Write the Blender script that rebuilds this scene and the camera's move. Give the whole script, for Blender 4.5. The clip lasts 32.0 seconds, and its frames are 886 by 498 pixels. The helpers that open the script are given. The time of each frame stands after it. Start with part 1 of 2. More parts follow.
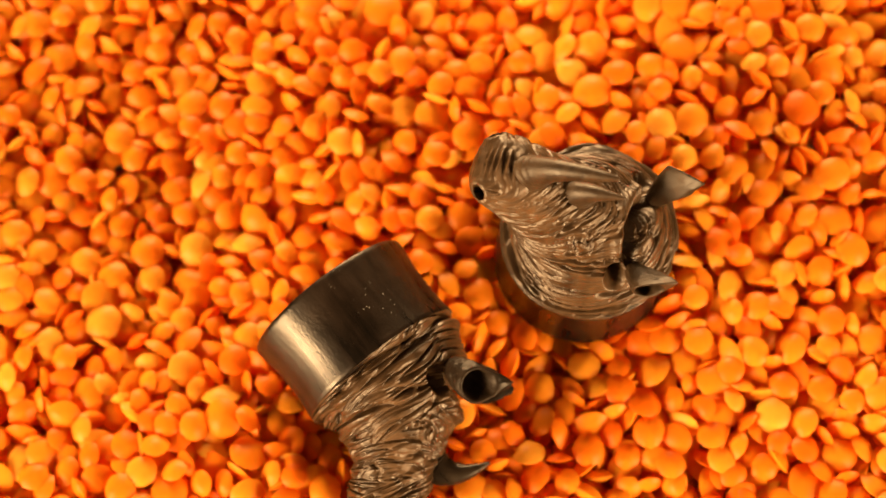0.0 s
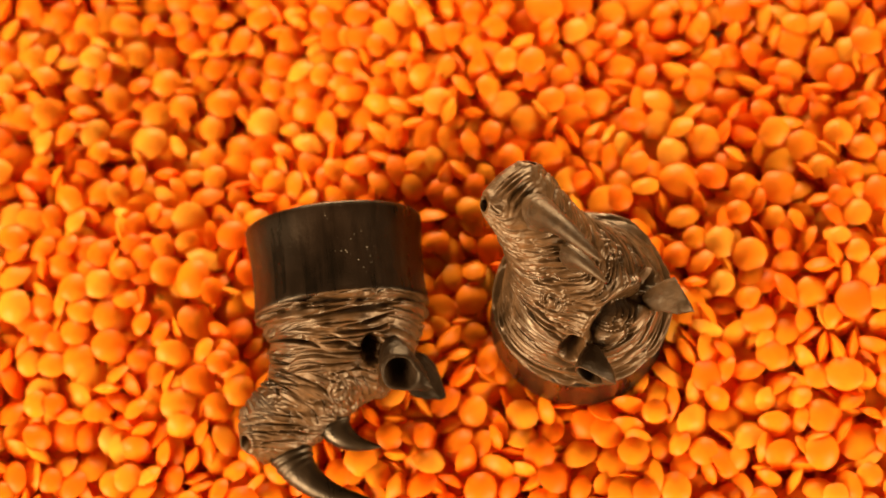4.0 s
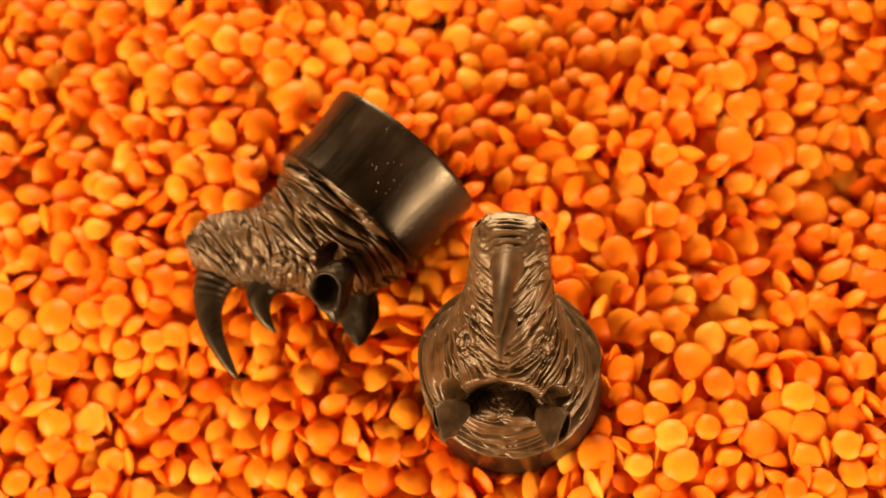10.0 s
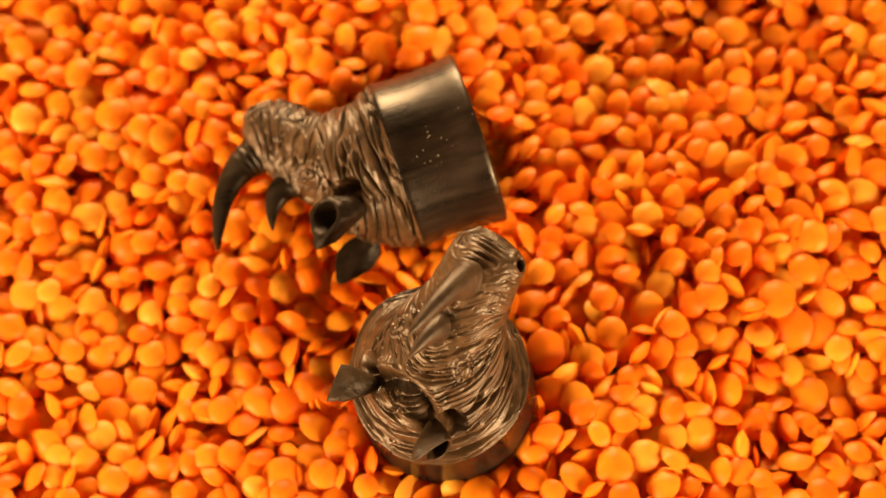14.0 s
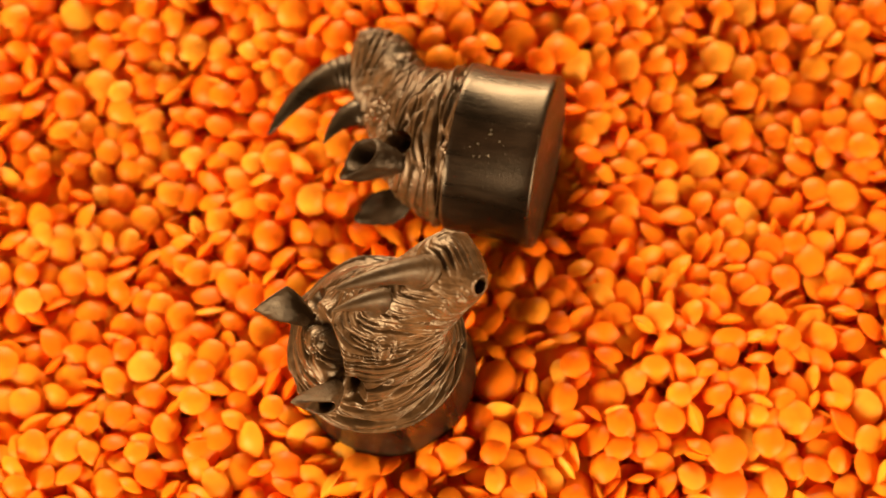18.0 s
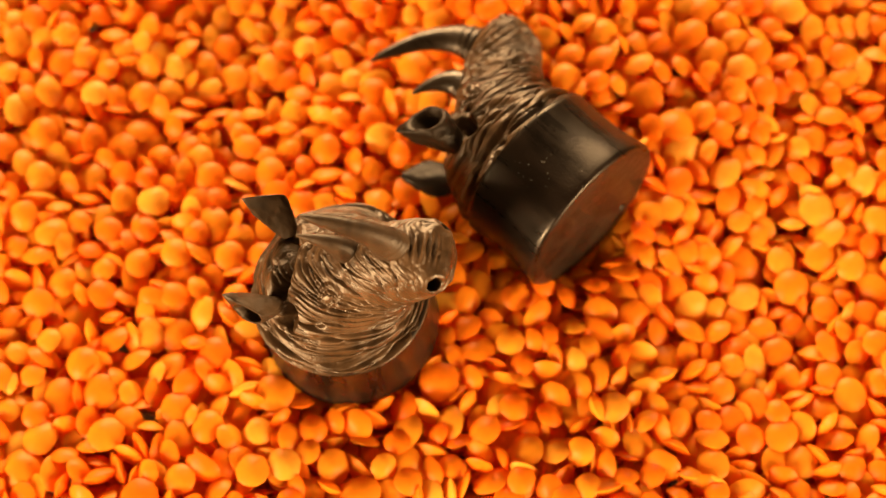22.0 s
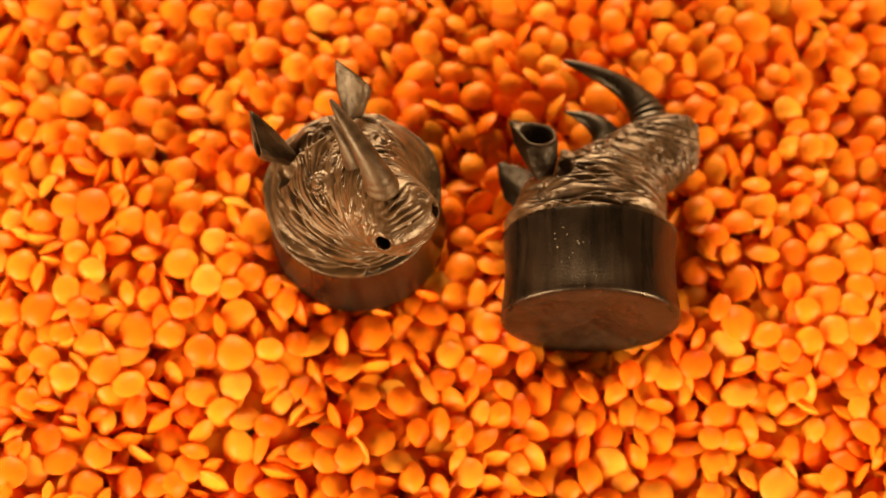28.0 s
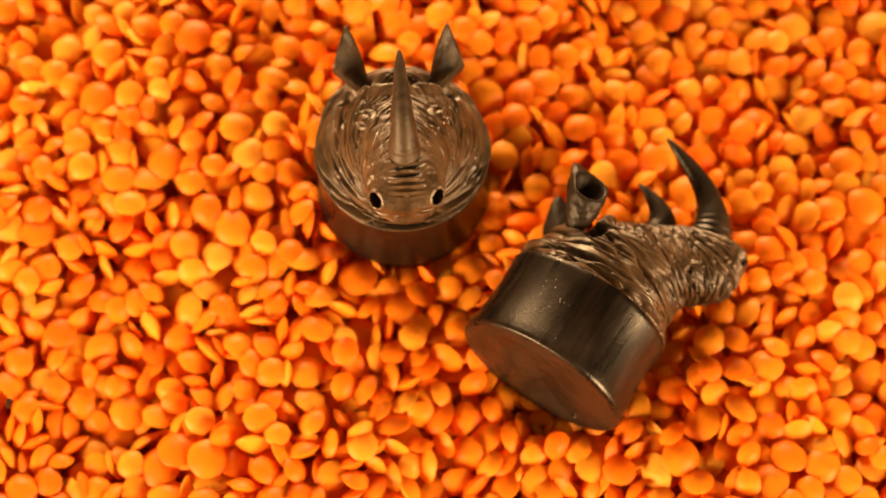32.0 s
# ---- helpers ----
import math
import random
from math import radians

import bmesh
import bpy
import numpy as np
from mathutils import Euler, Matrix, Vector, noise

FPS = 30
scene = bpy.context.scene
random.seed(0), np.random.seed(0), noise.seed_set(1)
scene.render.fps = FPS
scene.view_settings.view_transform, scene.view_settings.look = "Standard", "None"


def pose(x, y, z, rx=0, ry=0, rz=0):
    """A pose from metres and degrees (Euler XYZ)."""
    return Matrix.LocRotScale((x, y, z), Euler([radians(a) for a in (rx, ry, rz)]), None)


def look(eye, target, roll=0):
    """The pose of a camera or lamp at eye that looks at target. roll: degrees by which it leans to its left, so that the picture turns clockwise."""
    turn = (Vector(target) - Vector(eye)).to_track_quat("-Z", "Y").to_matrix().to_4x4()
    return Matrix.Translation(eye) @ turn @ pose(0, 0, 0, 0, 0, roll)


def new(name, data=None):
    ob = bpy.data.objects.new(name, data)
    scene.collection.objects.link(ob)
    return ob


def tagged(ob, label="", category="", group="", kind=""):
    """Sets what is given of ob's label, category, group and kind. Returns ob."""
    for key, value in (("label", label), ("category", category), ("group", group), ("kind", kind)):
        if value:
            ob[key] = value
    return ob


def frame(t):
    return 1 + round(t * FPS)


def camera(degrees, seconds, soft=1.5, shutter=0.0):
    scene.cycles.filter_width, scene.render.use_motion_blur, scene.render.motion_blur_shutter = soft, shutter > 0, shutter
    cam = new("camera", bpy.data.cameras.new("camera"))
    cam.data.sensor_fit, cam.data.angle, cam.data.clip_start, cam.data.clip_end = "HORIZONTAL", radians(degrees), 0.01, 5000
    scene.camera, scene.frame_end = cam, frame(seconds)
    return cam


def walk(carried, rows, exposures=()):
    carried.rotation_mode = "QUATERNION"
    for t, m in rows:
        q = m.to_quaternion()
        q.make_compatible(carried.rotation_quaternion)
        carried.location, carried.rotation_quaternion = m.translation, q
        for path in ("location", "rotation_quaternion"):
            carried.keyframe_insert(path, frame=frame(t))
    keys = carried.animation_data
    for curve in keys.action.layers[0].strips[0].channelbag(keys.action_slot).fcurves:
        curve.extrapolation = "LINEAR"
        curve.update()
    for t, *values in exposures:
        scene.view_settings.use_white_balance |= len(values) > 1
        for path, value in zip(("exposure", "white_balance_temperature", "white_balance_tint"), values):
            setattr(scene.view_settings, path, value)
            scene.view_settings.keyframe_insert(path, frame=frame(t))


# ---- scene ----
# ---- camera ----
cam = camera(23.73, 32.0, soft=1.5)
VIEW = look((0.0, -0.0678745, 0.2113695), (-0.00207, 0.00398, 0.0), -5.56)
walk(cam, [(0, VIEW), (32, VIEW)])
cam.data.dof.use_dof = True
cam.data.dof.focus_distance = 0.2015
cam.data.dof.aperture_fstop = 23.0

# degrees by which the turntable stands from its last position, second by second
TURN = [250.26, 242.18, 234.31, 226.55, 218.82, 211.1, 203.35, 195.55, 187.72, 179.84, 171.95, 164.04, 156.13, 148.24, 140.37, 132.54, 124.75, 116.99, 109.27, 101.58, 93.91, 86.23, 78.55, 70.85, 63.1, 55.31, 47.46, 39.57, 31.63, 23.68, 15.75, 7.89, 0.0]

# ---- light: a dim warm room and three soft lamps round the table ----
world = bpy.data.worlds.new("world")
scene.world = world
world.use_nodes = True
back = world.node_tree.nodes["Background"]
back.inputs["Color"].default_value = (1.0, 0.50, 0.18, 1)
back.inputs["Strength"].default_value = 0.10


def soft_lamp(name, eye, target, width, height, watts, tint=(1.0, 0.60, 0.27)):
    lamp = bpy.data.lights.new(name, "AREA")
    lamp.shape, lamp.size, lamp.size_y, lamp.energy, lamp.color = "RECTANGLE", width, height, watts, tint
    ob = new(name, lamp)
    ob.matrix_world = look(eye, target)
    return ob


soft_lamp("lamp_left", (-0.66, -0.41, 0.225), (0, 0, 0), 0.42, 0.27, 22.6)
soft_lamp("lamp_right", (0.61, -0.51, 0.19), (0, 0, 0), 0.42, 0.25, 18.8)
soft_lamp("lamp_back", (-0.02, 0.66, 0.17), (0, 0, 0), 0.40, 0.24, 14.6)
scene.view_settings.exposure = 0.0

# ---- materials ----
def material(name):
    m = bpy.data.materials.new(name)
    m.use_nodes = True
    nt = m.node_tree
    return m, nt, nt.nodes["Principled BSDF"]


def node(nt, kind, **sets):
    n = nt.nodes.new(kind)
    for key, value in sets.items():
        n.inputs[key.replace("_", " ")].default_value = value
    return n


def ramp(nt, source, stops):
    n = nt.nodes.new("ShaderNodeValToRGB")
    while len(n.color_ramp.elements) < len(stops):
        n.color_ramp.elements.new(0.5)
    for e, (at, colour) in zip(n.color_ramp.elements, stops):
        e.position, e.color = at, (*colour, 1)
    nt.links.new(source, n.inputs["Fac"])
    return n


def lentil_material(name, random_output):
    """Orange seed flesh: waxy, slightly translucent, paler or redder from seed to seed."""
    m, nt, b = material(name)
    source = nt.nodes.new("ShaderNodeObjectInfo" if random_output == "Random" else "ShaderNodeNewGeometry")
    hue = ramp(nt, source.outputs[random_output], [(0.0, (0.94, 0.23, 0.008)), (0.25, (0.95, 0.295, 0.011)), (0.6, (0.96, 0.355, 0.017)), (0.88, (0.965, 0.43, 0.030)), (1.0, (0.97, 0.53, 0.06))])
    where = nt.nodes.new("ShaderNodeTexCoord")
    spots = node(nt, "ShaderNodeTexNoise", Scale=420.0, Detail=3.0)
    nt.links.new(where.outputs["Object"], spots.inputs["Vector"])
    blotch = ramp(nt, spots.outputs["Fac"], [(0.30, (0.95, 0.84, 0.78)), (0.62, (1.0, 1.0, 1.0))])
    mix = nt.nodes.new("ShaderNodeMix")
    mix.data_type, mix.blend_type = "RGBA", "MULTIPLY"
    mix.inputs["Factor"].default_value = 0.8
    nt.links.new(hue.outputs["Color"], mix.inputs["A"])
    nt.links.new(blotch.outputs["Color"], mix.inputs["B"])
    nt.links.new(mix.outputs["Result"], b.inputs["Base Color"])
    grain = node(nt, "ShaderNodeTexNoise", Scale=2600.0, Detail=4.0)
    nt.links.new(where.outputs["Object"], grain.inputs["Vector"])
    bump = node(nt, "ShaderNodeBump", Strength=0.15, Distance=0.00010)
    nt.links.new(grain.outputs["Fac"], bump.inputs["Height"])
    nt.links.new(bump.outputs["Normal"], b.inputs["Normal"])
    b.inputs["Roughness"].default_value = 0.42
    b.inputs["Specular IOR Level"].default_value = 0.22
    # light soaks through the thin seeds
    glow = nt.nodes.new("ShaderNodeBsdfTranslucent")
    nt.links.new(mix.outputs["Result"], glow.inputs["Color"])
    nt.links.new(bump.outputs["Normal"], glow.inputs["Normal"])
    both = nt.nodes.new("ShaderNodeMixShader")
    both.inputs["Fac"].default_value = 0.40
    nt.links.new(b.outputs["BSDF"], both.inputs[1])
    nt.links.new(glow.outputs["BSDF"], both.inputs[2])
    nt.links.new(both.outputs["Shader"], nt.nodes["Material Output"].inputs["Surface"])
    return m


LENTIL = lentil_material("lentil", "Random")
LENTIL_MASS = lentil_material("lentil_mass", "Random Per Island")


SPECKS = (0.0077, -0.0038, 0.0054)   # where dust clings to a plug


def wood_material(name, dark, light, rough, grain_depth, specks, shine=0.34):
    """Dark hardwood with the grain along the plug's axis."""
    m, nt, b = material(name)
    where = nt.nodes.new("ShaderNodeTexCoord")
    stretch = node(nt, "ShaderNodeMapping", Scale=(900.0, 900.0, 70.0))
    nt.links.new(where.outputs["Object"], stretch.inputs["Vector"])
    grain = node(nt, "ShaderNodeTexNoise", Scale=1.0, Detail=5.0, Roughness=0.6)
    nt.links.new(stretch.outputs["Vector"], grain.inputs["Vector"])
    broad = node(nt, "ShaderNodeTexNoise", Scale=190.0, Detail=3.0)
    nt.links.new(where.outputs["Object"], broad.inputs["Vector"])
    add = nt.nodes.new("ShaderNodeMath")
    add.operation = "MULTIPLY_ADD"
    add.inputs[1].default_value = 0.5
    half = nt.nodes.new("ShaderNodeMath")
    half.operation = "MULTIPLY"
    half.inputs[1].default_value = 0.5
    nt.links.new(broad.outputs["Fac"], half.inputs[0])
    nt.links.new(grain.outputs["Fac"], add.inputs[0])
    nt.links.new(half.outputs[0], add.inputs[2])
    colour = ramp(nt, add.outputs[0], [(0.36, dark), (0.64, light)])
    result = colour.outputs["Color"]
    if specks:
        dust = node(nt, "ShaderNodeTexVoronoi", Scale=1900.0)
        nt.links.new(where.outputs["Object"], dust.inputs["Vector"])
        seldom = ramp(nt, dust.outputs["Color"], [(0.42, (0, 0, 0)), (0.50, (1, 1, 1))])
        round_dots = ramp(nt, dust.outputs["Distance"], [(0.07, (1, 1, 1)), (0.15, (0, 0, 0))])
        dots = nt.nodes.new("ShaderNodeMix")
        dots.data_type, dots.blend_type = "RGBA", "MULTIPLY"
        dots.inputs["Factor"].default_value = 1.0
        nt.links.new(round_dots.outputs["Color"], dots.inputs["A"])
        nt.links.new(seldom.outputs["Color"], dots.inputs["B"])
        near = nt.nodes.new("ShaderNodeVectorMath")
        near.operation = "DISTANCE"
        near.inputs[1].default_value = SPECKS
        nt.links.new(where.outputs["Object"], near.inputs[0])
        span = nt.nodes.new("ShaderNodeMath")
        span.operation = "MULTIPLY"
        span.inputs[1].default_value = 200.0
        nt.links.new(near.outputs["Value"], span.inputs[0])
        cluster = ramp(nt, span.outputs[0], [(0.22, (1, 1, 1)), (0.5, (0, 0, 0))])
        patch = node(nt, "ShaderNodeTexNoise", Scale=160.0, Detail=2.0)
        nt.links.new(where.outputs["Object"], patch.inputs["Vector"])
        few = ramp(nt, patch.outputs["Fac"], [(0.70, (0, 0, 0)), (0.78, (1, 1, 1))])
        both = nt.nodes.new("ShaderNodeMath")
        both.operation = "MULTIPLY"
        nt.links.new(dots.outputs["Result"], both.inputs[0])
        most = nt.nodes.new("ShaderNodeMath")
        most.operation = "MAXIMUM"
        nt.links.new(few.outputs["Color"], most.inputs[0])
        nt.links.new(cluster.outputs["Color"], most.inputs[1])
        nt.links.new(most.outputs[0], both.inputs[1])
        mix = nt.nodes.new("ShaderNodeMix")
        mix.data_type = "RGBA"
        mix.inputs["B"].default_value = (0.40, 0.40, 0.38, 1)
        nt.links.new(both.outputs[0], mix.inputs["Factor"])
        nt.links.new(result, mix.inputs["A"])
        result = mix.outputs["Result"]
    b.inputs["Specular IOR Level"].default_value = shine
    nt.links.new(result, b.inputs["Base Color"])
    gloss = ramp(nt, add.outputs[0], [(0.36, (rough - 0.10,) * 3), (0.64, (rough + 0.12,) * 3)])
    nt.links.new(gloss.outputs["Color"], b.inputs["Roughness"])
    fine = node(nt, "ShaderNodeTexNoise", Scale=3600.0, Detail=3.0)
    nt.links.new(where.outputs["Object"], fine.inputs["Vector"])
    relief = nt.nodes.new("ShaderNodeMath")
    relief.operation = "ADD"
    nt.links.new(grain.outputs["Fac"], relief.inputs[0])
    nt.links.new(fine.outputs["Fac"], relief.inputs[1])
    bump = node(nt, "ShaderNodeBump", Strength=0.55, Distance=grain_depth)
    nt.links.new(relief.outputs[0], bump.inputs["Height"])
    nt.links.new(bump.outputs["Normal"], b.inputs["Normal"])
    return m


EBONY = wood_material("polished_ebony", (0.003, 0.0024, 0.002), (0.014, 0.008, 0.005), 0.33, 0.00005, True, 0.38)
END_GRAIN = wood_material("end_grain_ebony", (0.006, 0.004, 0.0025), (0.022, 0.012, 0.007), 0.40, 0.00005, True, 0.34)
CARVED = wood_material("carved_ebony", (0.021, 0.012, 0.0053), (0.086, 0.048, 0.021), 0.40, 0.00008, False, 0.58)
# the lying plug's ears: their shade is put into a darker base colour
SHADED_EAR = wood_material("shaded_ear_ebony", (0.007, 0.0045, 0.003), (0.022, 0.013, 0.007), 0.46, 0.00010, False, 0.24)
# the standing plug's horns and ears: same wood, paler colour for the lit look
LIT_SATIN = wood_material("lit_satin_ebony", (0.016, 0.010, 0.0055), (0.052, 0.031, 0.015), 0.48, 0.00008, False, 0.42)
# the lying plug's horns: same wood again, shade put into a darker colour
SHADED_HORN = wood_material("shaded_horn_ebony", (0.008, 0.006, 0.0045), (0.024, 0.016, 0.010), 0.34, 0.00005, False, 0.40)

m_table, nt_table, b_table = material("table_top")
b_table.inputs["Base Color"].default_value = (0.10, 0.055, 0.03, 1)
b_table.inputs["Roughness"].default_value = 0.6
where_table = nt_table.nodes.new("ShaderNodeTexCoord")
long_grain = node(nt_table, "ShaderNodeMapping", Scale=(60.0, 6.0, 6.0))
grain_table = node(nt_table, "ShaderNodeTexNoise", Scale=1.0, Detail=6.0, Distortion=0.6)
nt_table.links.new(where_table.outputs["Object"], long_grain.inputs["Vector"])
nt_table.links.new(long_grain.outputs["Vector"], grain_table.inputs["Vector"])
board = ramp(nt_table, grain_table.outputs["Fac"], [(0.35, (0.075, 0.040, 0.020)), (0.65, (0.13, 0.075, 0.042))])
nt_table.links.new(board.outputs["Color"], b_table.inputs["Base Color"])


# ---- mesh tools ----
def mesh_from(name, verts, faces, mat, smooth=True):
    me = bpy.data.meshes.new(name)
    me.from_pydata([tuple(v) for v in verts], [], [tuple(f) for f in faces])
    me.materials.append(mat)
    if smooth:
        me.polygons.foreach_set("use_smooth", [True] * len(me.polygons))
    me.update()
    return me


def part(name, me, parent, label=""):
    ob = new(name, me)
    ob.parent = parent
    return tagged(ob, label)


def grid_faces(rows, cols, first=0):
    """Quads of a closed tube of rows x cols vertices."""
    out = []
    for i in range(rows - 1):
        for j in range(cols):
            k = (j + 1) % cols
            out.append((first + i * cols + j, first + i * cols + k, first + (i + 1) * cols + k, first + (i + 1) * cols + j))
    return out


def smooth_rows(keys, ts):
    """Catmull-Rom through rows (t, values...) at the parameters ts."""
    k = np.array(keys, float)
    t, v = k[:, 0], k[:, 1:]
    d = np.gradient(v, t, axis=0)
    i = np.clip(np.searchsorted(t, ts, side="right") - 1, 0, len(t) - 2)
    h = (t[i + 1] - t[i])[:, None]
    u = ((ts - t[i]) / (t[i + 1] - t[i]))[:, None]
    return ((2 * u**3 - 3 * u**2 + 1) * v[i] + (u**3 - 2 * u**2 + u) * h * d[i]
            + (-2 * u**3 + 3 * u**2) * v[i + 1] + (u**3 - u**2) * h * d[i + 1])


def lattice_noise(x, y, seed, wrap=0):
    """Smooth value noise in -1..1 on arrays; wrap: the period of y, in cells."""
    xi, yi = np.floor(x).astype(int), np.floor(y).astype(int)
    fx, fy = x - xi, y - yi
    fx, fy = fx * fx * (3 - 2 * fx), fy * fy * (3 - 2 * fy)

    def value(a, b):
        if wrap:
            b = b % wrap
        n = (a * 374761393 + b * 668265263 + seed * 1442695041) & 0xFFFFFFFF
        n = ((n ^ (n >> 13)) * 1274126177) & 0xFFFFFFFF
        return ((n ^ (n >> 16)) & 0xFFFF) / 32767.5 - 1
    return ((value(xi, yi) * (1 - fx) + value(xi + 1, yi) * fx) * (1 - fy)
            + (value(xi, yi + 1) * (1 - fx) + value(xi + 1, yi + 1) * fx) * fy)


def bell(d, r):
    return np.exp(-(d / r) ** 2)


MM = 0.001
RIM = 9.3     # height of the turned base, mm


# ---- the carved plugs: x to the animal's side, y towards its nose, z along the plug's axis ----
CHIP = (-4.2, 5.2)


def base_mesh():
    rows = [(0.0, 0.0), (4.0, 0.0)] + [(5.0 + 0.15 * i, 0.0) for i in range(18)] + [(8.6, 0.02), (8.98, 0.10), (9.12, 0.30), (9.12, 0.7), (9.02, 1.6), (8.84, 3.0), (8.75, 4.6), (8.72, 6.2),
            (8.80, 7.6), (8.90, 8.7), (8.95, 9.1), (8.80, 9.35), (8.2, 9.4), (0.0, 9.4)]
    cols = 192
    ang = np.linspace(0, 2 * np.pi, cols, endpoint=False)
    verts = [(0, 0, 0)]
    for r, z in rows[1:-1]:
        for a in ang:
            x, y = r * math.cos(a), r * math.sin(a)
            # a small chip in the underside
            d = math.hypot(x - CHIP[0], (y - CHIP[1]) * 1.4) + 0.12 * math.sin(5 * a + r * 9)
            dent = 0.7 * max(0, 1 - (d / 0.42) ** 4) if z < 0.01 else 0
            verts.append((x * MM, y * MM, (z + dent) * MM))
    verts.append((0, 0, 9.4 * MM))
    n = len(rows) - 2
    faces = [(0, 1 + (j + 1) % cols, 1 + j) for j in range(cols)] + grid_faces(n, cols, 1)
    last = 1 + (n - 1) * cols
    faces += [(last + j, last + (j + 1) % cols, last + cols) for j in range(cols)]
    me = mesh_from("base", verts, faces, EBONY)
    # the sawn underside is duller than the turned wall
    me.materials.append(END_GRAIN)
    for p in me.polygons:
        if p.center.z < 0.00004:
            p.material_index = 1
    return me


# throat line and crown line of the head in the plane of symmetry (y, z) and half its width, along the neck to the muzzle
HEAD = [(0.00, 8.95, 9.2, -8.95, 9.2, 8.95), (0.07, 8.6, 10.1, -8.8, 10.4, 8.75), (0.18, 7.9, 11.5, -8.0, 12.3, 7.9), (0.33, 7.9, 13.2, -6.5, 15.2, 6.7),
        (0.48, 8.4, 14.8, -3.8, 17.5, 5.6), (0.60, 9.2, 16.0, -1.0, 19.2, 4.7), (0.73, 10.5, 17.2, 2.0, 21.4, 4.0), (0.84, 11.3, 18.7, 4.6, 23.1, 3.85),
        (0.91, 11.4, 20.4, 7.0, 24.1, 3.7), (0.955, 11.25, 21.6, 8.5, 24.25, 3.1), (0.985, 11.1, 22.5, 9.5, 24.1, 2.1), (1.00, 10.7, 23.0, 10.2, 23.5, 0.5)]


def head_mesh(seed, reach, drop, depth, strokes, zig, seam):
    rows, cols = 300, 480
    ts = 1 - (1 - np.linspace(0, 1, rows)) ** 1.15
    s = smooth_rows(HEAD, ts)
    grow = np.clip((ts - 0.45) / 0.45, 0, 1) ** 2
    s[:, 0] += reach * grow
    s[:, [1, 3]] -= drop * grow[:, None]
    s[:, 2] += reach * 0.6 * grow * np.clip((ts - 0.8) / 0.2, 0, 1)
    ang = np.linspace(0, 2 * np.pi, cols, endpoint=False)
    T, A = np.meshgrid(ts, ang, indexing="ij")
    mid = (s[:, 0:2] + s[:, 2:4]) / 2
    half = (s[:, 0:2] - s[:, 2:4]) / 2
    ca, sa = np.cos(A), np.sin(A)
    # the sections grow a little squarer from the neck to the muzzle
    p = 1.0 - 0.03 * np.clip((T - 0.3) / 0.5, 0, 1)
    ea, es = np.sign(ca) * np.abs(ca) ** p, np.sign(sa) * np.abs(sa) ** p
    X = s[:, 4:5] * es
    Y = mid[:, 0:1] + half[:, 0:1] * ea
    Z = mid[:, 1:2] + half[:, 1:2] * ea
    P = np.stack([X, Y, Z], -1)
    dt, da = np.gradient(P, axis=0), (np.roll(P, -1, 1) - np.roll(P, 1, 1)) / 2
    N = np.cross(da, dt)
    N /= np.linalg.norm(N, axis=-1, keepdims=True) + 1e-12
    out = np.sign((N * (P - np.concatenate([np.zeros((rows, 1)), mid], 1)[:, None])).sum(-1).mean())
    N *= out
    # folds of the hide: gouged strokes that cross the neck aslant, now one way and now the other, finer towards the muzzle
    around = np.abs(A / np.pi - 1)
    turn = A / (2 * np.pi)
    sway = 0.8 * lattice_noise(T * 4, turn * 6, seed + 3, 6) + 0.18 * lattice_noise(T * 12, turn * 14, seed + 4, 14)
    which = np.clip(0.5 + 1.6 * lattice_noise(T * 7, turn * 9, seed + 5, 9), 0, 1)

    def gouges(count, long, lean, width, mark):
        """Depth 0..1 of strokes: so many along the head and round it, leaning by that many of their distances."""
        one = bell(lattice_noise(T * count + sway * count / 22 + around * lean, turn * long, seed + mark, long), width)
        two = bell(lattice_noise(T * count + sway * count / 22 - around * lean, turn * long, seed + mark + 1, long), width)
        return one * which + two * (1 - which)

    neck = np.clip(1.15 - T * 1.05, 0.32, 1)
    cheek = np.clip((T - 0.42) / 0.15, 0, 1)
    worn = np.clip(0.75 + 0.7 * lattice_noise(T * 9, turn * 12, seed + 15, 12), 0.15, 1.2)
    f1 = lattice_noise(T * 16 + sway + around * zig, turn * 5, seed + 11, 5)
    D = (-0.66 * gouges(strokes, 5, zig, 0.11, 31) * neck - 0.40 * gouges(strokes * 1.45, 7, zig * 1.3, 0.12, 33) * np.clip(neck + 0.25, 0, 1) * worn
         + 0.22 * f1 * neck - 0.13 * gouges(strokes * 2.5, 9, zig * 1.5, 0.18, 35) * worn - 0.10 * gouges(strokes * 2.1, 11, zig, 0.18, 37) * cheek)
    D *= depth * np.clip((1 - T) / 0.10, 0, 1)
    # heavy folds above the turned base
    wave = 0.012 * lattice_noise(around * 6, T * 0, seed + 23)
    D += 0.40 * min(1.0, seam) * bell(T - 0.095 - wave, 0.020) * (0.7 + 0.8 * lattice_noise(around * 7, T * 3, seed + 21)) - seam * bell(T - 0.056 - wave, 0.016) * (0.8 + 0.7 * lattice_noise(around * 8, T * 2, seed + 22)) + 0.15 * bell(T - 0.022, 0.012)
    # cross rings on the bridge of the nose
    down = Y - reach * 0.6 - Z
    bridge = bell(X, 1.1) * np.clip((down + 17.2) / 0.6, 0, 1) * np.clip((-12.6 - down) / 0.8, 0, 1) * (Z > 19.5)
    D = D * (1 - 0.9 * bridge) + bridge * 0.25 * np.sin(down * 7.4 + 0.30 * X * X + 1.2 * lattice_noise(down * 0.8, X * 0.7, 51))
    side = np.abs(X)
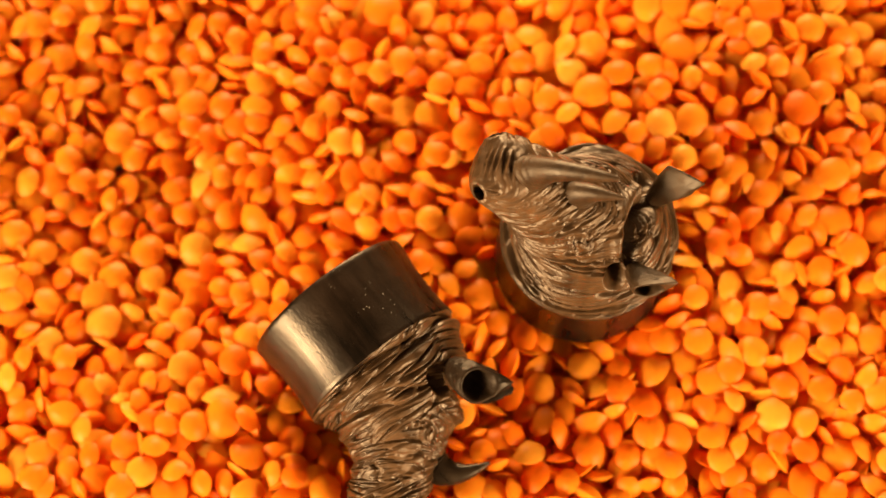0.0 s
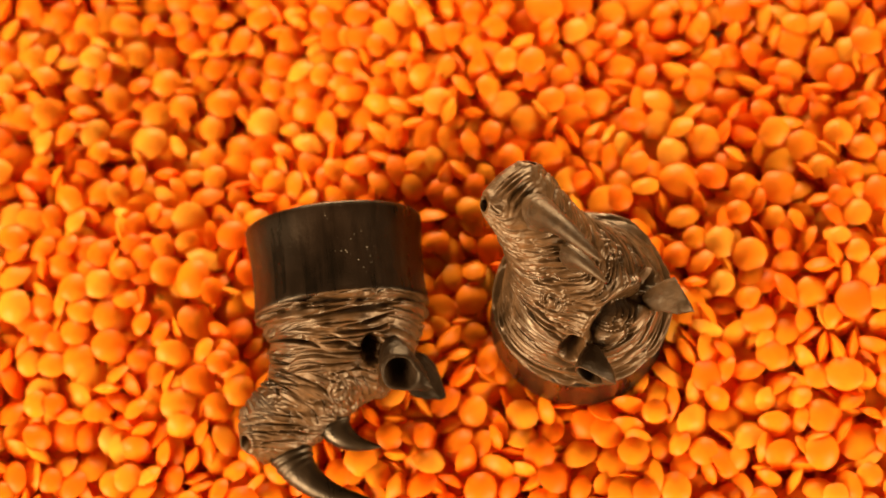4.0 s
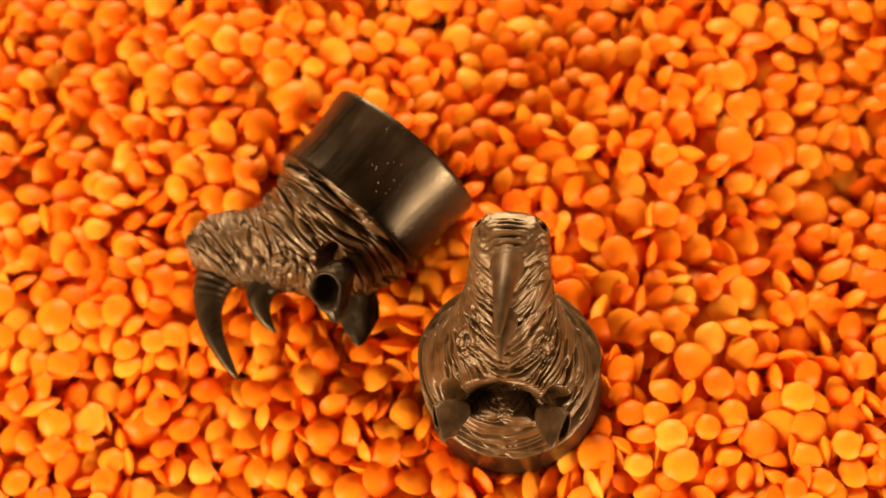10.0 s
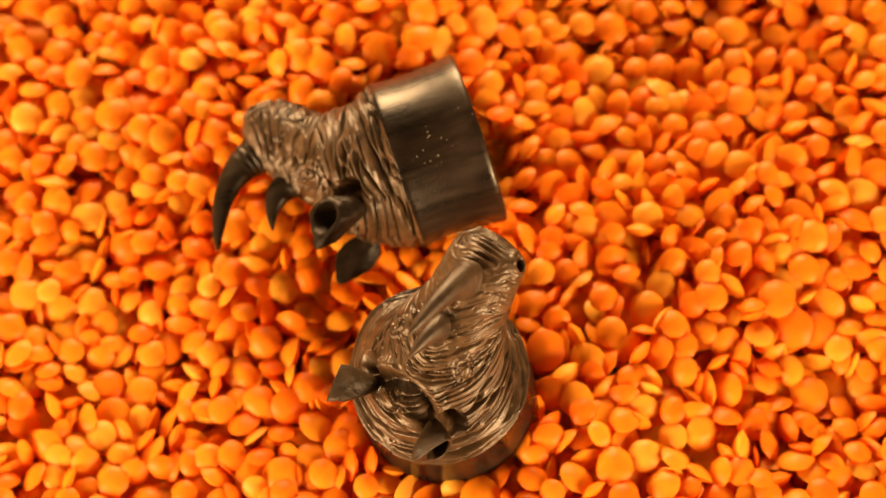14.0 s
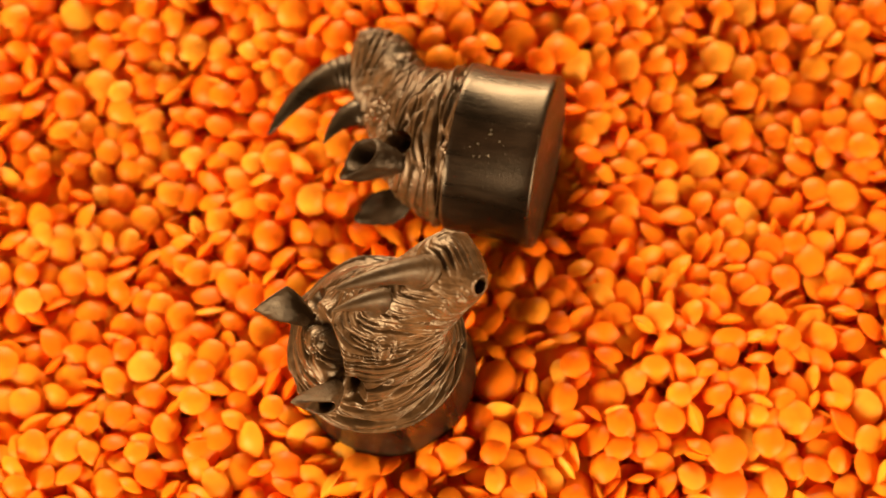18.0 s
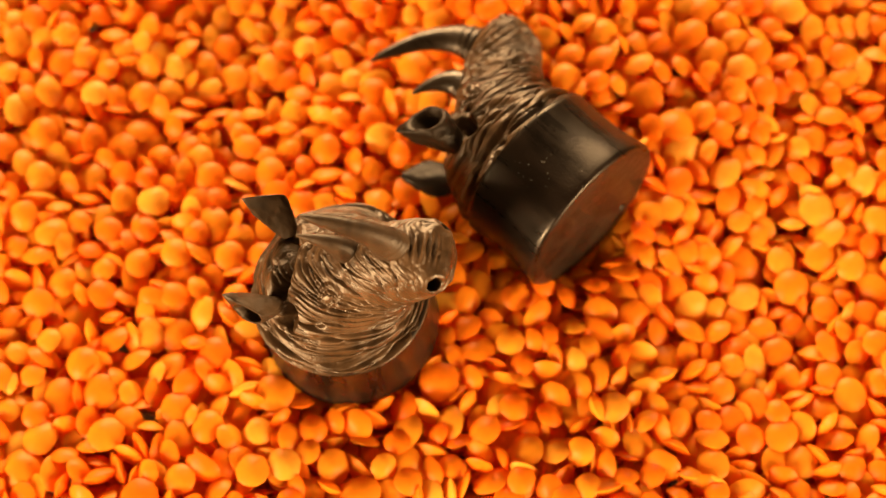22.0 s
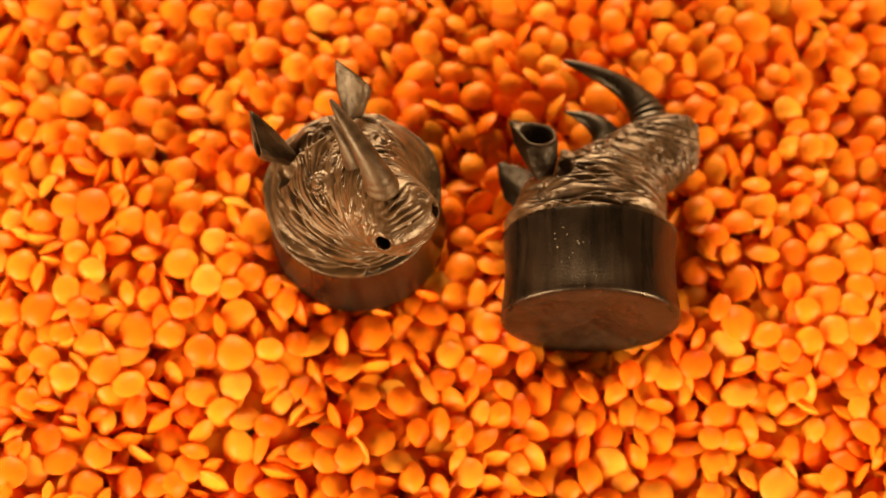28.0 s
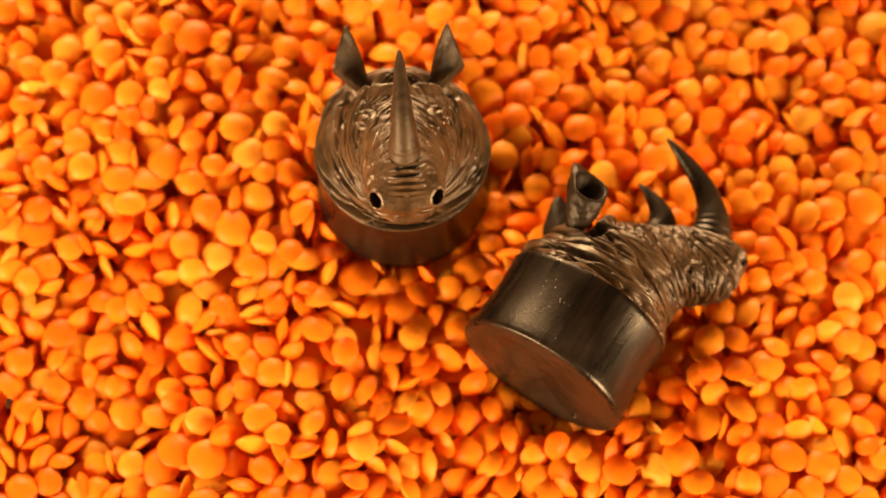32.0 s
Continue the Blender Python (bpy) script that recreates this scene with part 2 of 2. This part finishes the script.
    # eyes: ball, socket and lids
    along, across = (Y - 0.4) * 0.75 + (Z - 18.2) * 0.66, (Z - 18.2) * 0.75 - (Y - 0.4) * 0.66
    d_eye = np.sqrt(along**2 * 0.6 + across**2 * 2.0) / 1.2
    on_side = np.clip((side - 1.5) / 1.0, 0, 1)
    calm = bell(d_eye, 1.0) * on_side
    D = D * (1 - 0.6 * calm)
    D += 0.4 * on_side * (0.34 * bell(d_eye, 0.32) - 0.30 * bell(d_eye - 0.52, 0.14) + 0.22 * bell(d_eye - 0.76, 0.15) - 0.2 * bell(d_eye - 1.05, 0.14) + 0.25 * bell(d_eye - 0.4, 1.3))
    # nostrils
    d_nos = np.sqrt((side - 2.95) ** 2 + (Y - 10.3 - reach * 0.6) ** 2 + (Z - 22.5 + drop) ** 2)
    D = D * (1 - bell(d_nos, 1.3) * 0.7) + 0.12 * bell(d_nos - 1.1, 0.25)
    pit = 3.2 * np.clip(1 - (d_nos / 0.80) ** 8, 0, 1) * (side > 0.6)
    # mouth
    lip = bell(Z - 19.3 + 0.1 * (Y - 11), 0.20) * (T > 0.72) * (Y > 8.4)
    D -= 0.32 * lip
    # a trench added across the crown before the ears, to darken the shade band there
    shade_cut = bell(Y + 4.3 + 0.05 * side**2, 0.9) * np.clip((Z - 13.2) / 1.5, 0, 1) * np.clip((4.6 - side) / 1.2, 0, 1)
    D = D * (1 - 0.5 * shade_cut) - shade_cut * 2.2
    # a ridge raised in front of it, to deepen that shade
    D += 0.75 * bell(Y + 2.8 + 0.05 * side**2, 0.7) * (ca < 0) * np.clip((4.8 - side) / 1.5, 0, 1)
    # the deep hollow before each ear
    d_hol = np.sqrt(((side - 5.0) / 1.35) ** 2 + ((Y + 3.8) / 1.1) ** 2 + ((Z - 14.6) / 1.9) ** 2)
    hollow = np.clip(1.25 - d_hol, 0, 1)
    hollow = hollow * hollow * (3 - 2 * hollow)
    D = D * (1 - 0.6 * hollow) - 3.2 * hollow
    D *= np.clip(T / 0.02, 0, 1)
    P = P + N * D[..., None]
    P[..., 0] -= np.sign(X) * 0.35 * pit
    P[..., 1] -= 0.45 * pit
    P[..., 2] -= 0.8 * pit
    verts = [tuple(v) for v in (P.reshape(-1, 3) * MM)]
    faces = grid_faces(rows, cols)
    verts.append(tuple(P[-1].mean(0) * MM))
    tip = len(verts) - 1
    faces += [((rows - 1) * cols + j, (rows - 1) * cols + (j + 1) % cols, tip) for j in range(cols)]
    if out < 0:
        faces = [f[::-1] for f in faces]
    eyes = []
    for sign in (1, -1):
        d = (Y - 0.4) ** 2 + (Z - 18.2) ** 2 + 100 * (X * sign < 1)
        i = np.unravel_index(np.argmin(d), d.shape)
        eyes.append((P[i], N[i]))
    return mesh_from("head", verts, faces, CARVED), eyes


def eye_mesh(place, normal):
    """An almond-shaped eyeball with a raised lid line, half sunk in the head."""
    n = Vector(normal).normalized()
    along = Vector((0, 0.75, 0.66))
    along = (along - n * along.dot(n)).normalized()
    across = n.cross(along)
    rows, cols = 9, 20
    verts = []
    for i in range(rows):
        a = math.pi * (i + 0.5) / rows
        for j in range(cols):
            b = 2 * math.pi * j / cols
            r = math.sin(a)
            taper = 1 - 0.35 * abs(math.cos(b)) ** 3
            v = along * (0.62 * r * math.cos(b)) + across * (0.34 * r * math.sin(b) * taper) + n * (0.20 * math.cos(a) + (0.04 if 0.55 < r < 0.8 else 0))
            verts.append(tuple((Vector(place) + n * 0.04 + v) * MM))
    faces = [f[::-1] for f in grid_faces(rows, cols)] + [tuple(range(cols)), tuple(range(rows * cols - 1, (rows - 1) * cols - 1, -1))]
    return mesh_from("eye", verts, faces, CARVED)


def tube_mesh(name, keys, mat, rows, cols, shape):
    """A tube along rows (t, x, y, z, radius in x, radius across) in mm; shape(t, a) scales the radius."""
    ts = np.linspace(0, 1, rows)
    s = smooth_rows(keys, ts)
    ang = np.linspace(0, 2 * np.pi, cols, endpoint=False)
    c = s[:, :3]
    tangent = np.gradient(c, axis=0)
    tangent /= np.linalg.norm(tangent, axis=1, keepdims=True)
    side = np.array([1.0, 0, 0]) - tangent * tangent[:, :1]
    side /= np.linalg.norm(side, axis=1, keepdims=True)
    up = np.cross(tangent, side)
    T, A = np.meshgrid(ts, ang, indexing="ij")
    k = shape(T, A)
    P = c[:, None] + (side[:, None] * (s[:, 3:4] * np.cos(A) * k)[..., None] + up[:, None] * (s[:, 4:5] * np.sin(A) * k)[..., None])
    verts = [tuple(v) for v in (P.reshape(-1, 3) * MM)] + [tuple(c[0] * MM), tuple(c[-1] * MM)]
    n = rows * cols
    faces = grid_faces(rows, cols)
    faces += [((j + 1) % cols, j, n) for j in range(cols)] + [(n - cols + j, n - cols + (j + 1) % cols, n + 1) for j in range(cols)]
    return mesh_from(name, verts, faces, mat)


def horn_shape(T, A):
    rings = 0.075 * np.sin(T * 95 + 0.8 * np.sin(A)) * np.clip(1 - T / 0.3, 0, 1)
    flutes = 0.02 * lattice_noise(A * 6 / np.pi, T * 4, 31, 0)
    return 1 + rings + flutes


def ear_mesh(sign, root, mouth, tip, facing, wide, bulge, heel, mat):
    """A thick-walled goblet on a short stalk: the mouth faces outwards and its rim runs out to a point."""
    root, mouth, tip, facing = (np.array(v, float) for v in (root, mouth, tip, facing))
    along = tip - mouth
    reach = np.linalg.norm(along)
    along /= reach
    facing -= along * (facing @ along)
    facing /= np.linalg.norm(facing)
    across = np.cross(facing, along)
    axis = (mouth - root) / np.linalg.norm(mouth - root)
    cols = 64
    a = np.linspace(0, 2 * np.pi, cols, endpoint=False)
    ahead = np.clip(np.cos(a), 0, 1)
    stretch = np.where(np.cos(a) > 0, 1.9, heel) * np.cos(a) + (reach - 1.9) * ahead ** 3
    lip = along * stretch[:, None] + across * (wide * np.sin(a) * (1 - 0.30 * ahead ** 2) * (1 + 0.05 * lattice_noise(a * 3, a * 0, 47)))[:, None]
    flat = lip - axis * (lip @ axis)[:, None]
    stalk = flat / np.linalg.norm(flat, axis=1, keepdims=True) * 0.85
    rings = []
    for q in np.linspace(0, 1, 26):
        g = q ** 1.1 * (1 + bulge * (1 - q))
        rough = 1 + 0.045 * lattice_noise(a * 4, a * 0 + q * 7, 41) + 0.03 * lattice_noise(a * 9, a * 0 + q * 17, 42)
        rings.append(root + (mouth - root) * q + (stalk * (1 - g) + lip * g) * rough[:, None])
    # the lip turns over and the hollow runs down into the stalk
    for scale, down in ((0.95, -0.12), (0.86, -0.10), (0.79, 0.10), (0.75, 0.5), (0.70, 1.1), (0.62, 1.8), (0.5, 2.4), (0.3, 2.8)):
        inner = lip * scale
        inner -= along * (np.clip(inner @ along - 1.9 * scale, 0, None) * 0.75)[:, None]
        rings.append(mouth + inner - axis * down)
    P = np.stack(rings) * (sign, 1, 1)
    verts = [tuple(v) for v in (P.reshape(-1, 3) * MM)] + [tuple(P[-1].mean(0) * MM)]
    faces = grid_faces(len(rings), cols)
    faces += [((len(rings) - 1) * cols + j, (len(rings) - 1) * cols + (j + 1) % cols, len(verts) - 1) for j in range(cols)]
    if sign < 0:
        faces = [f[::-1] for f in faces]
    return mesh_from("ear", verts, faces, mat)


def carved_plug(label, seed, reach, drop, depth, strokes, zig, seam, horn_length, horn_wood, ear_wood, ears):
    thing = tagged(new("carved_plug"), label, "ear plug", "pair of carved plugs")
    part("base", base_mesh(), thing, "smooth polished black wooden cylinder")
    shape, eyes = head_mesh(seed, reach, drop, depth, strokes, zig, seam)
    head = part("head", shape, thing, "carved head with wrinkled hide")
    for place, normal in eyes:
        part("eye", eye_mesh(place, normal), head, "small almond-shaped carved eye")
    front = [(0, 0, 7.0, 22.4, 1.75, 2.4), (0.18, 0, 6.2, 24.5, 1.5, 1.9), (0.36, 0, 4.9, 26.2, 1.2, 1.45), (0.58, 0, 2.8, 27.75, 0.95, 1.08),
             (0.8, 0, 0.0, 28.95, 0.64, 0.70), (0.93, 0, -1.7, 29.5, 0.38, 0.40), (1, 0, -2.65, 29.75, 0.14, 0.14)]
    front = [(t, x, 7.0 + (y - 7.0) * horn_length, 22.4 + (z - 22.4) * horn_length, a, b) for t, x, y, z, a, b in front]
    rear = [(0, 0, 2.2, 19.8, 1.3, 1.9), (0.3, 0, 1.7, 21.5, 1.15, 1.5), (0.6, 0, 0.3, 22.8, 0.8, 0.95), (0.82, 0, -1.2, 23.4, 0.45, 0.5), (1, 0, -2.5, 23.7, 0.12, 0.12)]
    part("front_horn", tube_mesh("front_horn", front, horn_wood, 90, 40, horn_shape), thing, "long dark curved horn")
    part("rear_horn", tube_mesh("rear_horn", rear, horn_wood, 60, 32, horn_shape), thing, "short dark curved horn")
    for sign, *points in ears:
        part("ear", ear_mesh(sign, *points, ear_wood), thing, "cupped pointed ear")
    return thing


def axes(origin, side, up):
    """A pose from the base's middle, a hint at the side's direction and the plug's axis."""
    a = Vector(up).normalized()
    s = Vector(side)
    s = (s - a * s.dot(a)).normalized()
    f = a.cross(s)
    m = Matrix((s, f, a)).transposed().to_4x4()
    m.translation = origin
    return m


UP_AXIS = Vector((0.04, 0.055, 1)).normalized()
STANDING = axes(Vector((-5.45, 11.59, 9.75)) * MM - UP_AXIS * RIM * MM, (-10.25, 0.08, 0.88), UP_AXIS)
LYING = axes(Vector((6.87, -12.51, 6.0)) * MM, (0.0524, 0.0719, 0.996), (0.5866, 0.805, -0.074)) @ pose(0, 0, 0, 0, 0, 9.5)
plug_standing = carved_plug("dark carved wooden plug with horned animal head, standing upright", 0, 1.2, 0.0, 1.10, 25, 3.0, 2.2, 0.88, LIT_SATIN, LIT_SATIN,
                            [(1, (3.7, -5.2, 14.0), (6.2, -6.9, 17.0), (5.15, -9.5, 19.15), (1.0, 0.0, 0.0), 1.4, 1.2, 1.3), (-1, (3.7, -5.2, 14.0), (6.2, -6.9, 16.8), (5.15, -9.5, 18.7), (1.0, 0.0, 0.0), 1.4, 1.2, 1.3)])
plug_standing.matrix_world = STANDING
plug_lying = carved_plug("dark carved wooden plug with horned animal head, lying on lentils", 60, 0.5, 0.6, 1.35, 21, 6.0, 0.6, 1.0, SHADED_HORN, SHADED_EAR,
                         [(1, (3.7, -5.5, 14.0), (6.1, -6.4, 17.7), (5.1, -9.2, 19.5), (0.88, -0.1, 0.47), 1.85, 1.3, 1.85), (-1, (3.3, -5.5, 14.0), (4.3, -6.9, 17.1), (4.0, -8.9, 18.9), (0.95, 0.0, 0.3), 1.75, 2.3, 1.5)])
plug_lying.matrix_world = LYING


# ---- the bed of lentils ----
def lentil_mesh(name, seed, mat, cols=16, half=((0.34, 0.89), (0.62, 0.64), (0.82, 0.355), (0.94, 0.145), (0.988, 0.045))):
    """A lens-shaped seed of 1 mm radius with a soft edge, a little out of round."""
    rng = random.Random(seed)
    rings = [(0.0, 1.0), *half, (1.0, 0.0), *((r, -z) for r, z in half[::-1]), (0.0, -1.0)]
    thick = rng.uniform(0.36, 0.47)
    e, turn, lobes = rng.uniform(0.0, 0.07), rng.uniform(0, 6.3), [rng.uniform(-0.025, 0.025) for _ in range(4)]
    chip, chip_at = rng.choice([0, 0.05, 0.10, 0.22]), rng.uniform(0, 6.3)
    under = 0.35 if seed % 5 == 4 else 1.0
    verts = [(0, 0, thick * MM)]
    for r, z in rings[1:-1]:
        for j in range(cols):
            a = 2 * math.pi * j / cols
            k = 1 + e * math.cos(2 * (a - turn)) + sum(w * math.sin((n + 3) * a + turn * n) for n, w in enumerate(lobes)) * r
            k -= chip * math.exp(-((math.remainder(a - chip_at, 2 * math.pi)) / 0.35) ** 2) * r * r
            verts.append((r * k * MM * math.cos(a), r * k * MM * math.sin(a), z * thick * MM * (1 + 0.06 * math.sin(2 * a + turn)) * (under if z < 0 else 1)))
    verts.append((0, 0, -thick * under * MM))
    faces = [(0, 1 + j, 1 + (j + 1) % cols) for j in range(cols)]
    n = len(rings) - 2
    faces += [f[::-1] for f in grid_faces(n, cols, 1)]
    last = 1 + (n - 1) * cols
    faces += [(last + (j + 1) % cols, last + j, last + cols) for j in range(cols)]
    return mesh_from(name, verts, faces, mat)


BED = 69.0      # radius of the bed, mm
CELL = 0.35


# low mounds and hollows of the bed: place, height and radius, mm
MOUNDS = [(-24, 22, 2.0, 17), (-10, -6, 0.6, 13), (24, -20, 1.8, 12), (24, 28, -1.8, 14), (2, -33, -2.0, 13), (-40, -16, -1.6, 13), (-20, -18, 1.3, 9), (36, 4, 1.2, 10)]


def bed_height(x, y):
    """The heaped surface, mm: higher on one side, with low mounds and uneven ripples."""
    z = -0.040 * x + 0.010 * y - 1.0
    for mx, my, up, r in MOUNDS:
        z = z + up * np.exp(-((x - mx) ** 2 + (y - my) ** 2) / r**2)
    return z + 0.55 * lattice_noise(x / 9.0, y / 9.0, 71) + 0.35 * lattice_noise(x / 5.0, y / 5.0, 72)


def plug_solids():
    """Balls that fill the plugs, to keep the seeds out of them: centre and radius, mm."""
    balls = []
    for m in (STANDING, LYING):
        for z in np.arange(0.0, 9.4, 0.9):
            for a in np.arange(0, 2 * math.pi, math.pi / 16):
                balls.append((*(m @ Vector((7.0 * math.cos(a) * MM, 7.0 * math.sin(a) * MM, z * MM)) / MM), 1.9))
            balls.append((*(m @ Vector((0, 0, z * MM)) / MM), 6.5))
        for _, y0, z0, y1, z1, w in HEAD:
            for q in (0.2, 0.5, 0.8):
                balls.append((*(m @ Vector((0, (y0 * q + y1 * (1 - q)) * MM, (z0 * q + z1 * (1 - q)) * MM)) / MM), w * (0.98 if q == 0.5 else 0.8)))
    return np.array(balls)


def pour():
    """Drop seeds one by one on the lowest of a few places each: rows of place, turn and radius."""
    rng = np.random.default_rng(7)
    n = int(2 * BED / CELL)
    gx = (np.arange(n) + 0.5) * CELL - BED
    goal = bed_height(*np.meshgrid(gx, gx, indexing="ij"))
    H = goal - 8.0
    balls = plug_solids()
    rim = np.array([(math.cos(a), math.sin(a), 0) for a in np.arange(0, 6.28, math.pi / 5)] + [(0, 0, 0.4), (0, 0, -0.4), (0, 0, 0)])
    # a stock of tilted seeds: underside and upper side over their outline
    stock = []
    for _ in range(420):
        R = float(np.clip(rng.normal(1.86, 0.21), 1.3, 2.35))
        tilt = abs(rng.normal(0, 20)) if rng.random() < 0.22 else rng.uniform(28, 88)
        az, t = rng.uniform(0, 2 * math.pi), math.radians(tilt)
        nrm = np.array([math.sin(t) * math.cos(az), math.sin(t) * math.sin(az), math.cos(t)])
        r, h = R * 0.83, R * 0.29
        g = 1 / h**2 - 1 / r**2
        k = int(r / CELL) + 1
        off = np.arange(-k, k + 1) * CELL
        dx, dy = np.meshgrid(off, off, indexing="ij")
        a = 1 / r**2 + g * nrm[2] ** 2
        p = nrm[0] * dx + nrm[1] * dy
        b = 2 * g * p * nrm[2]
        disc = b * b - 4 * a * ((dx**2 + dy**2) / r**2 + g * p**2 - 1)
        inside = disc > 0
        root = np.sqrt(np.where(inside, disc, 0))
        turn = Vector((0, 0, 1)).rotation_difference(Vector(nrm))
        stock.append((R, k, inside, ((-b - root) / (2 * a))[inside], ((-b + root) / (2 * a))[inside], turn, rim @ np.array(turn.to_matrix()).T * R))
    seeds, spots, failed = [], [], 0
    for fall in range(105000):
        # the last seeds press deep into the gaps between the others
        sink = 0.0 if fall < 80000 else 0.7
        if not spots:
            # the lowest places first
            c = rng.uniform(-BED + 3, BED - 3, (700, 2))
            c = c[(c ** 2).sum(1) < (BED - 3) ** 2]
            i = ((c + BED) / CELL).astype(int)
            low = (H - goal)[i[:, 0], i[:, 1]]
            spots = [tuple(c[k]) for k in np.argsort(low)[:30]]
        x0, y0 = spots.pop()
        best = None
        for q in range(6 if sink == 0 else 4):
            pick = stock[rng.integers(len(stock))]
            R, k, inside, lo, hi = pick[:5]
            x, y = x0 + rng.normal(0, 0.7), y0 + rng.normal(0, 0.7)
            i, j = int((x + BED) / CELL), int((y + BED) / CELL)
            if i < k or j < k or i + k >= n or j + k >= n:
                continue
            z = (H[i - k:i + k + 1, j - k:j + k + 1][inside] - lo).max() - sink
            over = z - goal[i, j]
            score = over - 0.8 * hi.max()
            if best is None or score < best[7]:
                best = (over, x, y, z, i, j, pick, score)
        if best is None or best[0] + best[6][4].max() > (1.35 if sink == 0 else -0.3):
            continue
        over, x, y, z, i, j, (R, k, inside, lo, hi, turn, pts), _ = best
        near = balls[np.abs(balls[:, 0] - x) + np.abs(balls[:, 1] - y) < 16]
        if len(near) and (np.linalg.norm((pts + (x, y, z))[:, None] - near[None, :, :3], axis=2) < near[None, :, 3] - 0.15).any():
            continue
        patch = H[i - k:i + k + 1, j - k:j + k + 1]
        patch[inside] = np.maximum(patch[inside], z + hi)
        seeds.append((x, y, z, turn, R, over))
    return seeds


def lentil_bed():
    seeds = pour()
    rng = random.Random(3)
    kinds = [lentil_mesh("lentil", 100 + i, LENTIL) for i in range(12)]
    coarse = [lentil_mesh("lentil_deep", 100 + i, LENTIL, 10, ((0.5, 0.80), (0.85, 0.40))) for i in range(12)]
    shapes = []
    for me in kinds + coarse:
        v = np.empty(len(me.vertices) * 3)
        me.vertices.foreach_get("co", v)
        shapes.append((v.reshape(-1, 3), [tuple(p.vertices) for p in me.polygons]))
    # the seeds on top and nearest the middle are objects of their own
    order = sorted(range(len(seeds)), key=lambda i: math.hypot(seeds[i][0] - 2, seeds[i][1]) - 30 * (seeds[i][5] > -1.6))
    single = set(order[:300])
    V, F, count, parts = [], [], 0, []
    for i, (x, y, z, q, R, deep) in enumerate(seeds):
        k = rng.randrange(len(kinds))
        m = Matrix.LocRotScale((x * MM, y * MM, z * MM), q @ Euler((0, 0, rng.uniform(0, 6.28))).to_quaternion(), (R, R, R))
        if i in single:
            parts.append((kinds[k], m))
        else:
            v, f = shapes[k if deep > -2.6 else k + len(kinds)]
            a = np.array(m)
            V.append(v @ a[:3, :3].T + a[:3, 3])
            F += [tuple(p + count for p in face) for face in f]
            count += len(v)
    for me in coarse:
        bpy.data.meshes.remove(me)
    bed = tagged(new("lentils", mesh_from("lentils", np.concatenate(V), F, LENTIL_MASS)), "heaped bed of small orange-red dried lentils", "lentils", kind="stuff")
    for me, m in parts:
        ob = part("lentil", me, bed)
        ob.matrix_basis = m
    return bed


bed = lentil_bed()

# ---- the table under the bed ----
def table_top():
    cols = 96
    verts, faces = [], []
    for z in (-0.0145, -0.0445):
        verts += [(0.6 * math.cos(2 * math.pi * j / cols), 0.6 * math.sin(2 * math.pi * j / cols), z) for j in range(cols)]
    faces = [tuple(range(cols)), tuple(range(2 * cols - 1, cols - 1, -1))]
    faces += [(j, cols + j, cols + (j + 1) % cols, (j + 1) % cols) for j in range(cols)]
    return tagged(new("ground", mesh_from("ground", verts, faces, m_table, False)), "plain brown table top under the lentils", "table", kind="structure")


table_top()


# ---- what turns: the bed and both plugs, about one upright axis ----
def motions():
    for thing, rest in ((bed, Matrix()), (plug_standing, STANDING), (plug_lying, LYING)):
        walk(thing, [(t, pose(0, 0, 0, 0, 0, a) @ rest) for t, a in enumerate(TURN)])


motions()
